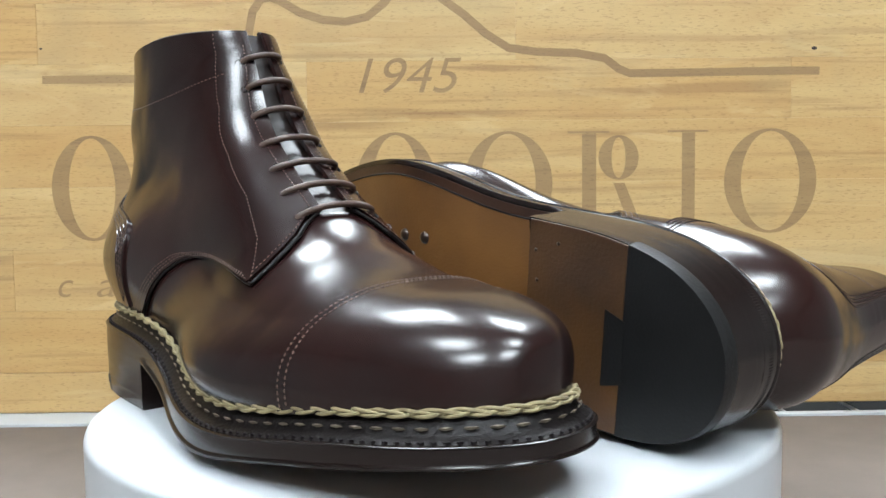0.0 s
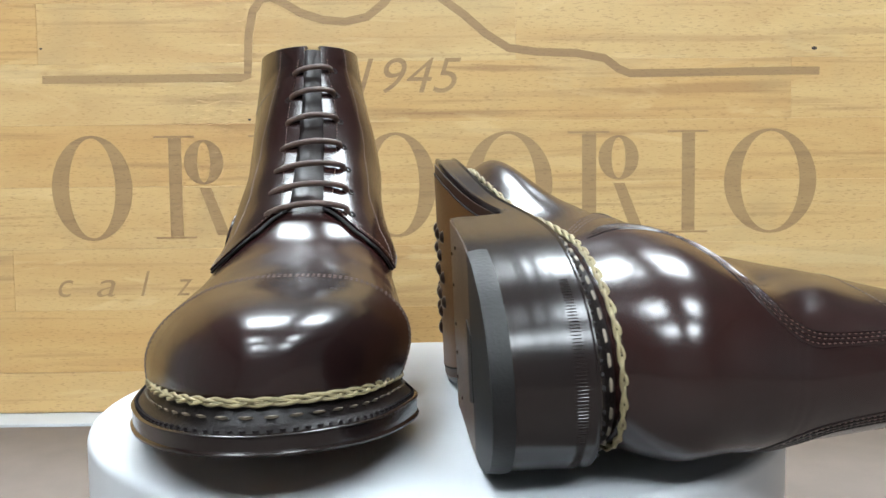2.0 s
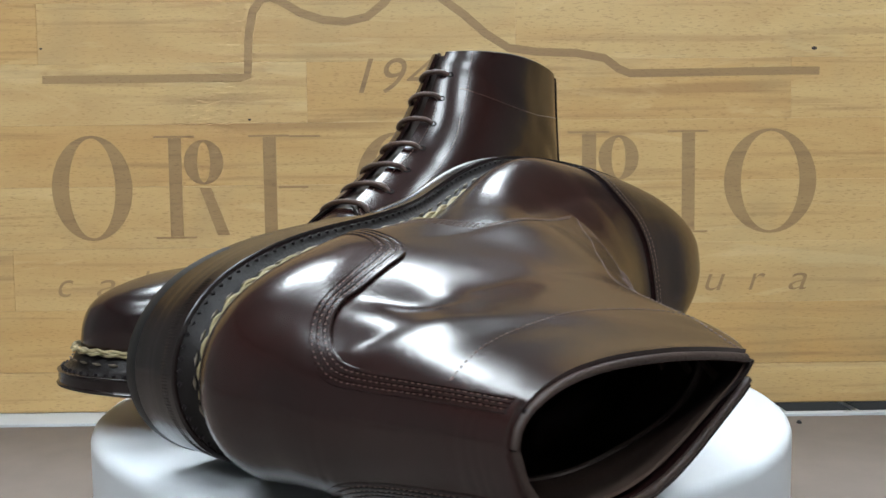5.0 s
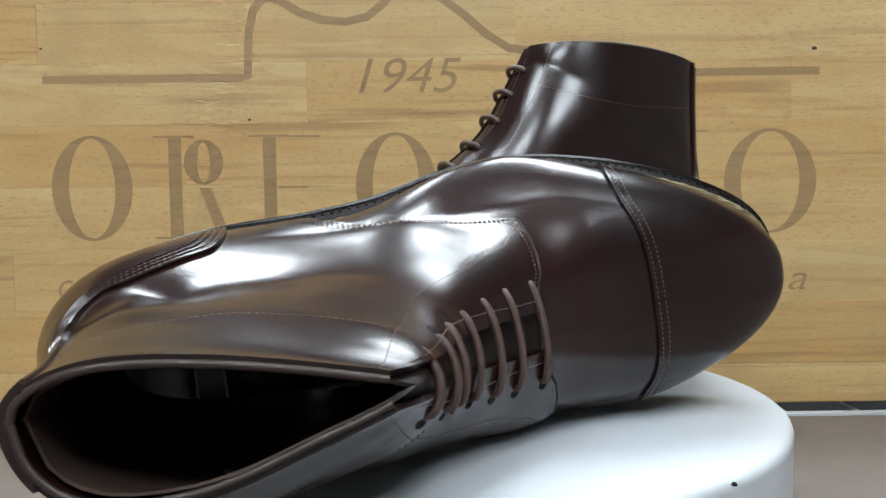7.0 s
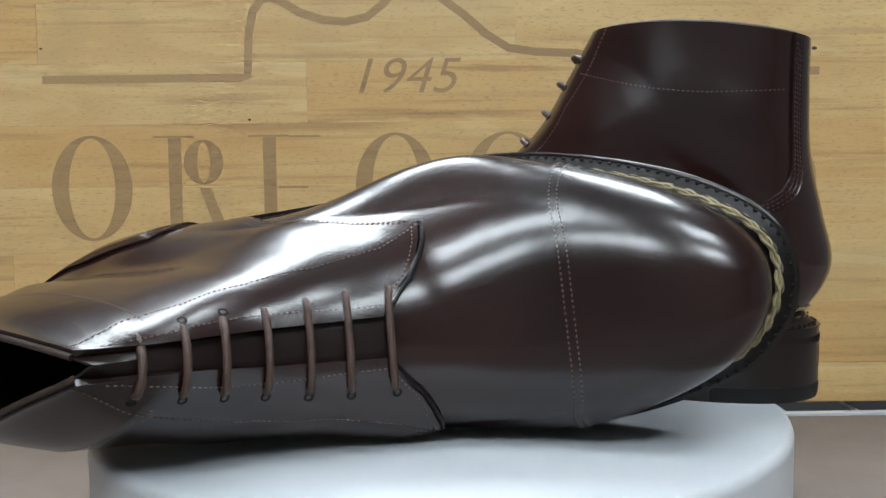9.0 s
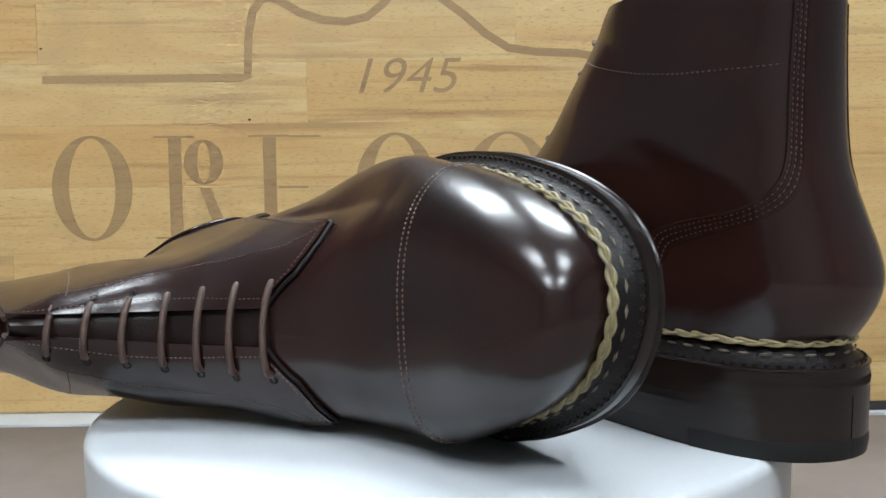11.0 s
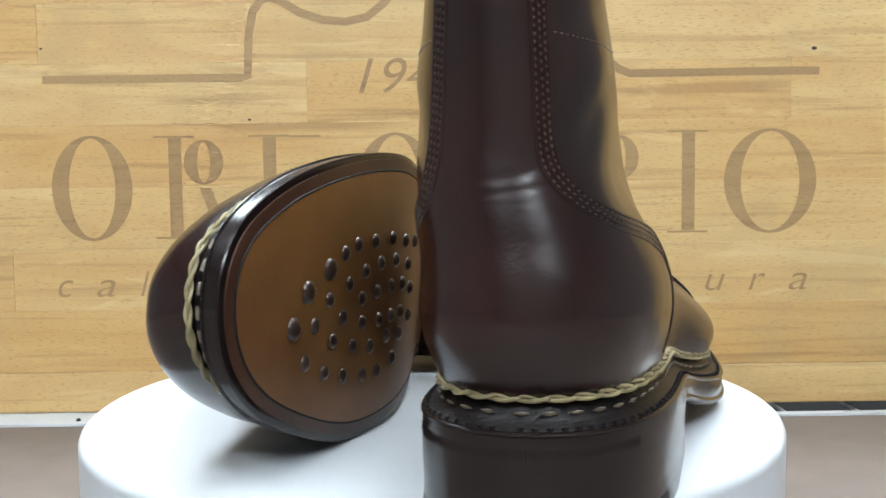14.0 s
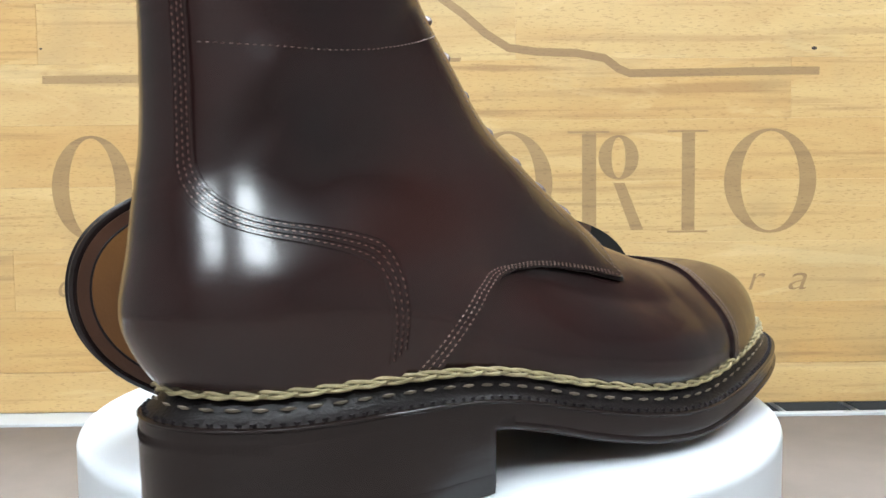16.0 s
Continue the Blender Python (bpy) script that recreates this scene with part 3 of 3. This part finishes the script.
    for sd in (1, -1):
        nv, ns = 64, 72
        u = np.linspace(0, 1, nv)
        top = np.array([gap_v(x, np.interp(x, half_s, half_g)) for x in np.linspace(8.5, 19, 60)])
        v0 = lambda s: np.interp(s, np.linspace(8.5, 19, 60), top)
        S = np.zeros((ns, nv))
        V = np.zeros((ns, nv))
        for i in range(nv):
            vi = u[i] ** 1.25
            low = np.interp(vi, lows_v, lows_s)
            S[:, i] = low + (19 - low) * np.linspace(0, 1, ns)
            start = v0(S[:, i])
            V[:, i] = start + (1 - start) * vi
        quarter = add("quarter", patch(upper(S, V, sd), .016, .014, mirror), LEATHER)
        # edge stitching of the quarter, three rows, and of the facing
        vs = np.linspace(.345, .98, 200)
        rows = []
        for back in (.07, .16, .25):
            rows.append(stitches(np.interp(vs, lows_v, lows_s) + back, vs, sd, .0163, mirror, .0100, .0034, .0022))
        vs = np.linspace(.03, .33, 90)
        rows.append(stitches(np.interp(vs, lows_v, lows_s) + .1, vs, sd, .0163, mirror, .0100, .0034, .0022))
        ss = np.linspace(8.75, 18.2, 200)
        rows.append(stitches(ss, v0(ss) + .012, sd, .0163, mirror, .0100, .0034, .0022))
        sf = np.linspace(8.15, 18.95, 260)
        rows.append(stitches(sf, np.interp(sf, [8.15, 8.8, 10.2, 12, 14.7, 17, 19], [.325, .20, .125, .085, .068, .095, .10]), sd, .0163, mirror, .0100, .0034, .0022))
        vt = np.linspace(.06, .93, 200)
        rows.append(stitches(16.35 + 1.75 * vt, vt, sd, .0163, mirror, .0100, .0034, .0022))
        stuff(add("stitching", join(rows), SEAM, quarter))
        vs = np.linspace(.36, .98, 140)
        for back in (.115, .205):
            e = upper(np.interp(vs, lows_v, lows_s) + back, vs, sd)
            add("seam_ridge", scaled(*tube(e + edge_normals(e) * .0135, .0042, 6)), LEATHER, quarter, "raised leather fold along the seam")
        vs = np.linspace(float(v0(8.8)), .99, 160)
        e = upper(np.interp(vs, lows_v, lows_s) - .02, vs, sd)
        n = edge_normals(e)
        add("cut_edge", scaled(*tube(e + n * .009, .0052, 6)), WELT, quarter, "dark cut edge")
        # folded top edge
        vt = np.linspace(0, 1, 60)
        e = upper(np.full(60, 18.98), v0(19) + (1 - v0(19)) * vt, sd)
        add("binding", scaled(*tube(e + edge_normals(e) * .004, .0078, 10)), RIM, quarter, "brown cut top edge")

    # heel counter and backstay, in one piece round the heel
    cs = [11.1, 11.4, 11.9, 12.45, 13.2, 13.95, 14.5, 15.3, 15.7, 16.0, 16.3, 16.6, 17, 19]
    cv = [.985, .80, .68, .60, .55, .55, .60, .72, .81, .86, .905, .932, .942, .945]
    fine = np.linspace(9.5, 20.5, 441)
    bell = np.exp(-.5 * (np.arange(-30, 31) / 13) ** 2)
    raw = np.interp(fine, [10.8] + cs, [1.05] + cv)
    soft = np.convolve(np.pad(raw, 30, mode="edge"), bell / bell.sum(), "valid")
    cs, cv = fine, np.minimum(soft, .988)
    ss = np.concatenate([np.linspace(11.1, 14, 44), np.linspace(14.06, 18.99, 150)])
    lo = np.interp(ss, cs, cv)[:, None]
    k = 1 - (1 - np.linspace(0, 1, 26)[None, :]) ** 1.4
    V = lo + (1 - lo) * k
    S = np.repeat(ss[:, None], 26, 1)
    p = np.concatenate([upper(S, V, 1), upper(S, V, -1)[:, ::-1][:, 1:]], 1)
    counter = add("heel_counter", patch(p, .024, .022, mirror), LEATHER)
    for sd in (1, -1):
        s4 = np.linspace(11.15, 18.95, 200)
        e = upper(s4, np.interp(s4, cs, cv), sd)
        add("cut_edge", scaled(*tube(e + edge_normals(e) * .0150, .0060, 6)), WELT, counter, "dark cut edge")
    rows = []
    for sd in (1, -1):
        s4 = np.linspace(11.35, 18.9, 300)
        off = np.interp(s4, [10, 13, 16, 17, 19], [1, 1, .7, .42, .40])
        for k in (.016, .036, .056):
            v4 = np.minimum(np.interp(s4, cs, cv) + k * off, .995)
            rows.append(stitches(s4, v4, sd, .0240, mirror, .0095, .0045, .0019))
        for k in (.005, .026, .046, .067):
            v4 = np.minimum(np.interp(s4, cs, cv) + k * off, .993)
            nr = normals_at(s4, v4, sd)
            add("seam_ridge", scaled(*tube(upper(s4, v4, sd) + nr * .0228, .0042, 6, ups=nr)), LEATHER, counter, "raised leather fold between stitch rows")
    stuff(add("stitching", join(rows), STAY_SEAM, counter))

    # laces through seven pairs of holes
    for i, s in enumerate((8.72, 9.68, 10.75, 11.95, 13.6, 15.4, 17.1)):
        hg = np.interp(s, [8.9, 10, 11.1, 12.2, 14, 15.9, 17.6], [.1255, .118, .1065, .093, .081, .0695, .060])
        v = gap_v(s, hg)
        a, b = upper(s, v, -1), upper(s, v, 1)
        f = along(FRONT, np.array(s))
        bb = along(BACK, np.array(s))
        for sd, q, dz in ((-1, a, -.012), (1, b, .004)):
            nh = normals_at(np.array([s, s]), np.array([v, v]), sd)[0]
            e1 = np.cross(nh, (.3, .5, .8))
            e1 /= np.linalg.norm(e1)
            e2 = np.cross(nh, e1)
            turn = np.linspace(0, 2 * np.pi, 14, endpoint=False)
            hole = q + np.array((-.5 * dz, 0, dz)) + nh * .0145 + .0090 * (np.cos(turn)[:, None] * e1 + np.sin(turn)[:, None] * e2)
            add("eyelet", scaled(*tube(hole, .0030, 6, closed=True, ups=np.tile(nh, (14, 1)))), DARK, text="dark pierced lace hole")
        o2 = (f - bb) / np.linalg.norm(f - bb)
        o3 = np.array([o2[0], 0, o2[1]]) * .6 + np.array([.0, 0, .0])
        o3 = o3 / np.linalg.norm(o3)
        k = np.linspace(0, 1, 25)
        lift = .038 * np.sin(np.pi * k) ** .5 + .017
        path = a[None] * (1 - k)[:, None] + b[None] * k[:, None] + o3[None] * lift[:, None]
        path[:, 2] -= .018 * (1 - k) - .006
        path[0] -= o3 * .03
        path[-1] -= o3 * .03
        add("lace", scaled(*tube(path, .0092, 10, ups=np.tile(o3, (25, 1)))), LACE)
        if i < 6:
            s2 = (9.68, 10.75, 11.95, 13.6, 15.4, 17.1)[i]
            c = upper(s2, gap_v(s2, hg * .55), 1) - o3 * .012
            d = a - o3 * .02
            add("lace", scaled(*tube([d, (c + d) / 2 - o3 * .004, c], .008, 8, ups=np.tile(o3, (3, 1)))), LACE)

    # welt, braided cord, stitches
    E0 = EDGE
    n = len(E0)
    loops = []
    for d, h in ((.006, -.002), (.018, .006), (.034, .014), (.044, .034), (.058, .048)):
        c = inset(EDGE, d)
        loops.append(np.column_stack([c, zt(E0[:, 0]) + h]))
    v = np.concatenate(loops)
    f = [(k * n + i, k * n + (i + 1) % n, (k + 1) * n + (i + 1) % n, (k + 1) * n + i) for k in range(len(loops) - 1) for i in range(n)]
    welt = add("welt", scaled(v, f), WELT)
    ring_len = np.concatenate([[0], np.cumsum(np.linalg.norm(np.diff(np.vstack([EDGE, EDGE[:1]]), axis=0), axis=1))])
    total = ring_len[-1]
    count = 1500
    at = np.linspace(0, total, count, endpoint=False)

    def ring_at(d, h):
        c = inset(EDGE, d)
        c = np.vstack([c, c[:1]])
        x, y = np.interp(at, ring_len, c[:, 0]), np.interp(at, ring_len, c[:, 1])
        e = np.interp(at, ring_len, np.append(EDGE[:, 0], EDGE[0, 0]))
        return np.column_stack([x, y, zt(e) + h])

    def ring_normals():
        a = ring_at(0, 0)
        tt = np.roll(a, -3, 0) - np.roll(a, 3, 0)
        tt /= np.linalg.norm(tt, axis=1)[:, None]
        o = np.column_stack([-tt[:, 1], tt[:, 0], np.zeros(count)])
        return tt, -o if (o * (a - a.mean(0))).sum() < 0 else o
    tt, oo = ring_normals()
    up = np.cross(tt, oo)
    up *= np.sign(up[:, 2:])
    mid = ring_at(.045, .054) + oo * (.007 * step(.3, -.1, ring_at(0, 0)[:, :1]))
    waves = round(total / .185)
    strands = []
    for k in range(3):
        ph = 2 * np.pi * (at / total * waves + k / 3)
        path = mid + (up * .8 + oo * -.3) * (np.sin(ph) * .0076)[:, None] + oo * (.002 + .0046 * np.sin(2 * ph))[:, None]
        strands.append(tube(path, .0041, 7, closed=True, ups=oo))
    for strand in strands:
        add("cord_strand", scaled(*strand), CORD, welt, "beige plaited storm-welt cord")
    row = ring_at(.035, .024)
    nn = oo * .6 + np.array([0, 0, .8])
    stuff(add("stitching", dashes(row, nn, .001, mirror, .031, .019, .0036, .0050), THREAD, welt, "pale welt stitches"))
    row = ring_at(.013, .002)
    stuff(add("stitching", dashes(row, nn, .001, mirror, .014, .012, .006, .006), DARK_THREAD, welt, "black sole stitches"))

    # outsole
    loops = []
    low, high = zb(EDGE[:, 0]), zt(EDGE[:, 0])
    for d, k in ((.02, 1.0), (.006, 1.0), (.001, .985), (-.002, .95), (-.002, .91), (.0015, .86), (.0005, .55), (.001, .26), (-.003, .21), (-.005, .15), (-.004, .07), (.002, .01), (.006, 0.0), (.05, 0.0)):
        c = inset(EDGE, d)
        if k < .3:
            hb = step(.06, .0, EDGE[:, 0])[:, None]
            c = c * (1 - hb) + inset(EDGE, max(d, 0) * (d > .04)) * hb
        loops.append(np.column_stack([c, low + (high - low) * k]))
    v = np.concatenate(loops)
    f = [(k * n + i, k * n + (i + 1) % n, (k + 1) * n + (i + 1) % n, (k + 1) * n + i) for k in range(len(loops) - 1) for i in range(n)]
    add("sole_edge", scaled(v, f), SOLE_EDGE, text="polished black sole edge")

    def sheet(d, drop, x_from, thick=.006):
        c = inset(EDGE, d)
        a0, a1 = c[:, 0].argmin(), c[:, 0].argmax()
        rg = np.roll(c, -a0, 0)
        jj = (a1 - a0) % len(rg)
        lf, rt = rg[:jj + 1], np.vstack([rg[jj:], rg[:1]])[::-1]
        k = np.linspace(0, 1, 70)
        xs = x_from + (rg[jj, 0] - x_from) * np.sin(k * np.pi / 2)
        g = np.zeros((70, 13, 3))
        for i, x in enumerate(xs):
            y = np.linspace(np.interp(x, rt[:, 0], rt[:, 1]), np.interp(x, lf[:, 0], lf[:, 1]), 13)
            g[i] = np.column_stack([np.full(13, x), y, np.full(13, zb(x) - drop)])
        top = g + np.array([0, 0, thick])
        ns, nv = 70, 13
        v = np.concatenate([g.reshape(-1, 3), top.reshape(-1, 3)])
        f = []
        for i in range(ns - 1):
            for j in range(nv - 1):
                q = (i * nv + j, i * nv + j + 1, (i + 1) * nv + j + 1, (i + 1) * nv + j)
                f += [q, tuple(k2 + ns * nv for k2 in q)]
            f += [(i * nv, (i + 1) * nv, (i + 1) * nv + ns * nv, i * nv + ns * nv), (i * nv + nv - 1, (i + 1) * nv + nv - 1, (i + 1) * nv + nv - 1 + ns * nv, i * nv + nv - 1 + ns * nv)]
        return v, f
    add("sole_border", scaled(*sheet(.013, .002, .0)), TAN_EDGE, text="dark brown border of the sole")
    sole = add("sole", scaled(*sheet(.046, .005, .0)), TAN, text="tan oiled leather sole with domed nails")
    c = inset(EDGE, .043)
    keep = c[c[:, 0] > .02]
    br = np.linalg.norm(np.diff(keep, axis=0), axis=1).argmax() + 1
    keep = np.roll(keep, -br, 0) if np.linalg.norm(keep[0] - keep[-1]) < .2 else keep
    add("groove_thread", scaled(*tube(np.column_stack([keep, zb(keep[:, 0]) - .0035]), .0028, 6)), DARK_THREAD, sole, "dark stitched groove")
    # nail heads: dense at the ball, three large ones in front
    for x, y, r in ((1.08, .058, .029), (.99, .0, .028), (1.13, .142, .028)):
        add("nail", scaled(*dome(x, y, zb(x) - .005, r)), NAIL, sole)
    rows = (((.92, -.042), (.86, -.068), (.77, -.084), (.67, -.099), (.575, -.1), (.48, -.105)),
            ((1.04, .135), (.98, .074), (.89, .032), (.81, -.004), (.73, -.029), (.64, -.042), (.54, -.036)),
            ((.91, .116), (.82, .067), (.74, .047), (.66, .03), (.58, .02), (.5, .03)),
            ((.95, .173), (.81, .129), (.72, .122), (.65, .11), (.58, .1), (.5, .11)),
            ((.85, .187), (.76, .191), (.67, .165), (.58, .16)),
            ((1.07, .22), (.98, .247), (.89, .261), (.79, .264), (.71, .257), (.62, .226)))
    for row in rows:
        for x, y in row:
            add("nail", scaled(*dome(x, y, zb(x) - .005, .0205)), NAIL, sole)

    # heel: stacked block, rubber and leather top piece
    def heel_outline(d):
        c = inset(EDGE, d)
        left = c[(c[:, 0] <= .0) & (c[:, 1] > 0)]
        right = c[(c[:, 0] <= .0) & (c[:, 1] <= 0)]
        left, right = left[left[:, 0].argsort()], right[right[:, 0].argsort()]
        return left, right

    def slab(d_list, z_list, x_cut=(None, None)):
        """A stack of heel outlines, closed above and below."""
        loops = []
        for d, z in zip(d_list, z_list):
            left, right = heel_outline(d)
            x0 = np.linspace(0, 1, 40)
            xb = min(left[0, 0], right[0, 0])
            lo = xb if x_cut[0] is None else x_cut[0]
            hi = .003 if x_cut[1] is None else x_cut[1]
            xs = lo + (hi - lo) * (1 - np.cos(x0 * np.pi / 2))
            yl, yr = np.interp(xs, left[:, 0], left[:, 1]), np.interp(xs, right[:, 0], right[:, 1])
            bow = .018 * (1 - np.linspace(-1, 1, 9) ** 2)
            y = np.linspace(yl[-1], yr[-1], 9)
            if x_cut[0] is None:
                ring = np.vstack([[(hi, yl[-1])], left[left[:, 0] < hi][::-1], right[right[:, 0] < hi], [(hi, yr[-1])]])
                run = np.concatenate([[0], np.cumsum(np.linalg.norm(np.diff(ring, axis=0), axis=1))])
                go = np.linspace(0, run[-1], 81)
                ring = np.column_stack([np.interp(go, run, ring[:, 0]), np.interp(go, run, ring[:, 1])])
                lp = [tuple(q) for q in ring[40::-1]] + [(hi - (bow[i] if x_cut[1] is None else 0), y[i]) for i in range(1, 8)] + [tuple(q) for q in ring[:40:-1]]
            else:
                lp = [(a, b) for a, b in zip(xs, yl)] + [(hi - (bow[i] if x_cut[1] is None else 0), y[i]) for i in range(1, 8)] + [(a, b) for a, b in zip(xs[::-1], yr[::-1])]
            loops.append([(a, b, z(a) if callable(z) else z) for a, b in lp])
        nn2 = len(loops[0])
        v = [q for lp in loops for q in lp]
        f = [(k * nn2 + i, k * nn2 + (i + 1) % nn2, (k + 1) * nn2 + (i + 1) % nn2, (k + 1) * nn2 + i) for k in range(len(loops) - 1) for i in range(nn2)]
        f += [tuple(range(nn2))[::-1], tuple((len(loops) - 1) * nn2 + i for i in range(nn2))]
        return v, f
    heel = add("heel", scaled(*slab([0, .0005, .002, .002], [lambda x: zb(x) + .001, .11, .08, .046])), SOLE_EDGE, text="polished black stacked heel")
    marks = []
    for a in np.linspace(0, total, 640, endpoint=False):
        x, y = np.interp(a, ring_len, np.append(EDGE[:, 0], EDGE[0, 0])), np.interp(a, ring_len, np.append(EDGE[:, 1], EDGE[0, 1]))
        if x < -.48:
            o = np.array([np.interp(a, at, oo[:, 0]), np.interp(a, at, oo[:, 1]), 0])
            c = np.array([x, y, .178])
            marks.append(tube([c - (0, 0, .011) - o * .0004, c + o * .0009, c + np.array((0, 0, .011)) - o * .0004], .0009, 4, ups=np.tile(o, (3, 1))))
    stuff(add("wheel_mark", scaled(*join(marks)), SOLE_EDGE, heel, "fine knurled wheel marks"))
    add("rubber_top_piece", scaled(*slab([.002, .0, .004], [.0455, .03, 0.0], (None, -.335))), RUBBER, heel, "black rubber heel piece")
    add("top_piece_layer", scaled(*slab([.002, .001, .004], [.0455, .03, 0.003], (-.334, None))), SOLE_EDGE, heel)
    add("leather_top_piece", scaled(*slab([.007, .008], [.0027, 0.0], (-.3335, -.006))), TAN_DARK, heel, "tan leather heel piece")
    tail = [(-.34, -.035), (-.278, -.055), (-.278, .145), (-.34, .125)]
    add("dovetail", scaled([(x, y, -.0015) for x, y in tail] + [(x, y, .003) for x, y in tail], [(0, 1, 2, 3), (4, 7, 6, 5), (0, 4, 5, 1), (1, 5, 6, 2), (2, 6, 7, 3), (3, 7, 4, 0)]), RUBBER, heel)
    for x, y in ((-.03, -.16), (-.04, -.08), (-.05, .02), (-.04, .1), (-.03, .17), (-.11, -.19), (-.11, .2)):
        add("brass_pin", scaled(*dome(x, y, .0005, .006)), NAIL, heel)
    return t


def dome(x, y, z, r):
    v, f = [], []
    for k, (a, h) in enumerate(((1, 0), (.92, .35), (.62, .75), (.25, .95))):
        for i in range(10):
            b = 2 * math.pi * i / 10
            v.append((x + r * a * math.cos(b), y + r * a * math.sin(b), z - r * .62 * h))
    for k in range(3):
        for i in range(10):
            j = (i + 1) % 10
            f.append((k * 10 + i, k * 10 + j, (k + 1) * 10 + j, (k + 1) * 10 + i))
    f.append(tuple(30 + i for i in range(10)))
    return v, f


STAND = pose(-0.0999, 0.00675, 0, 0, 0, -52.5)
LYING = Matrix(((-0.62477, 0.03982, 0.77980, 0.03654), (0.77014, -0.13316, 0.62383, -0.04192), (0.12867, 0.99029, 0.05253, 0.04809), (0, 0, 0, 1)))
left_boot = boot("boot", 1, STAND, "dark brown lace-up ankle boot standing upright on the turntable")
right_boot = boot("boot", -1, LYING, "dark brown lace-up ankle boot lying on its side, sole showing", 0.42)


# ---- what moves: the turntable and the boots on it ----
def motions():
    for ob, m in ((turntable, Matrix.Identity(4)), (left_boot, STAND), (right_boot, LYING)):
        walk(ob, [(k * 0.25, pose(0, 0, 0, 0, 0, TURN * k * 0.25) @ m) for k in range(65)])


motions()
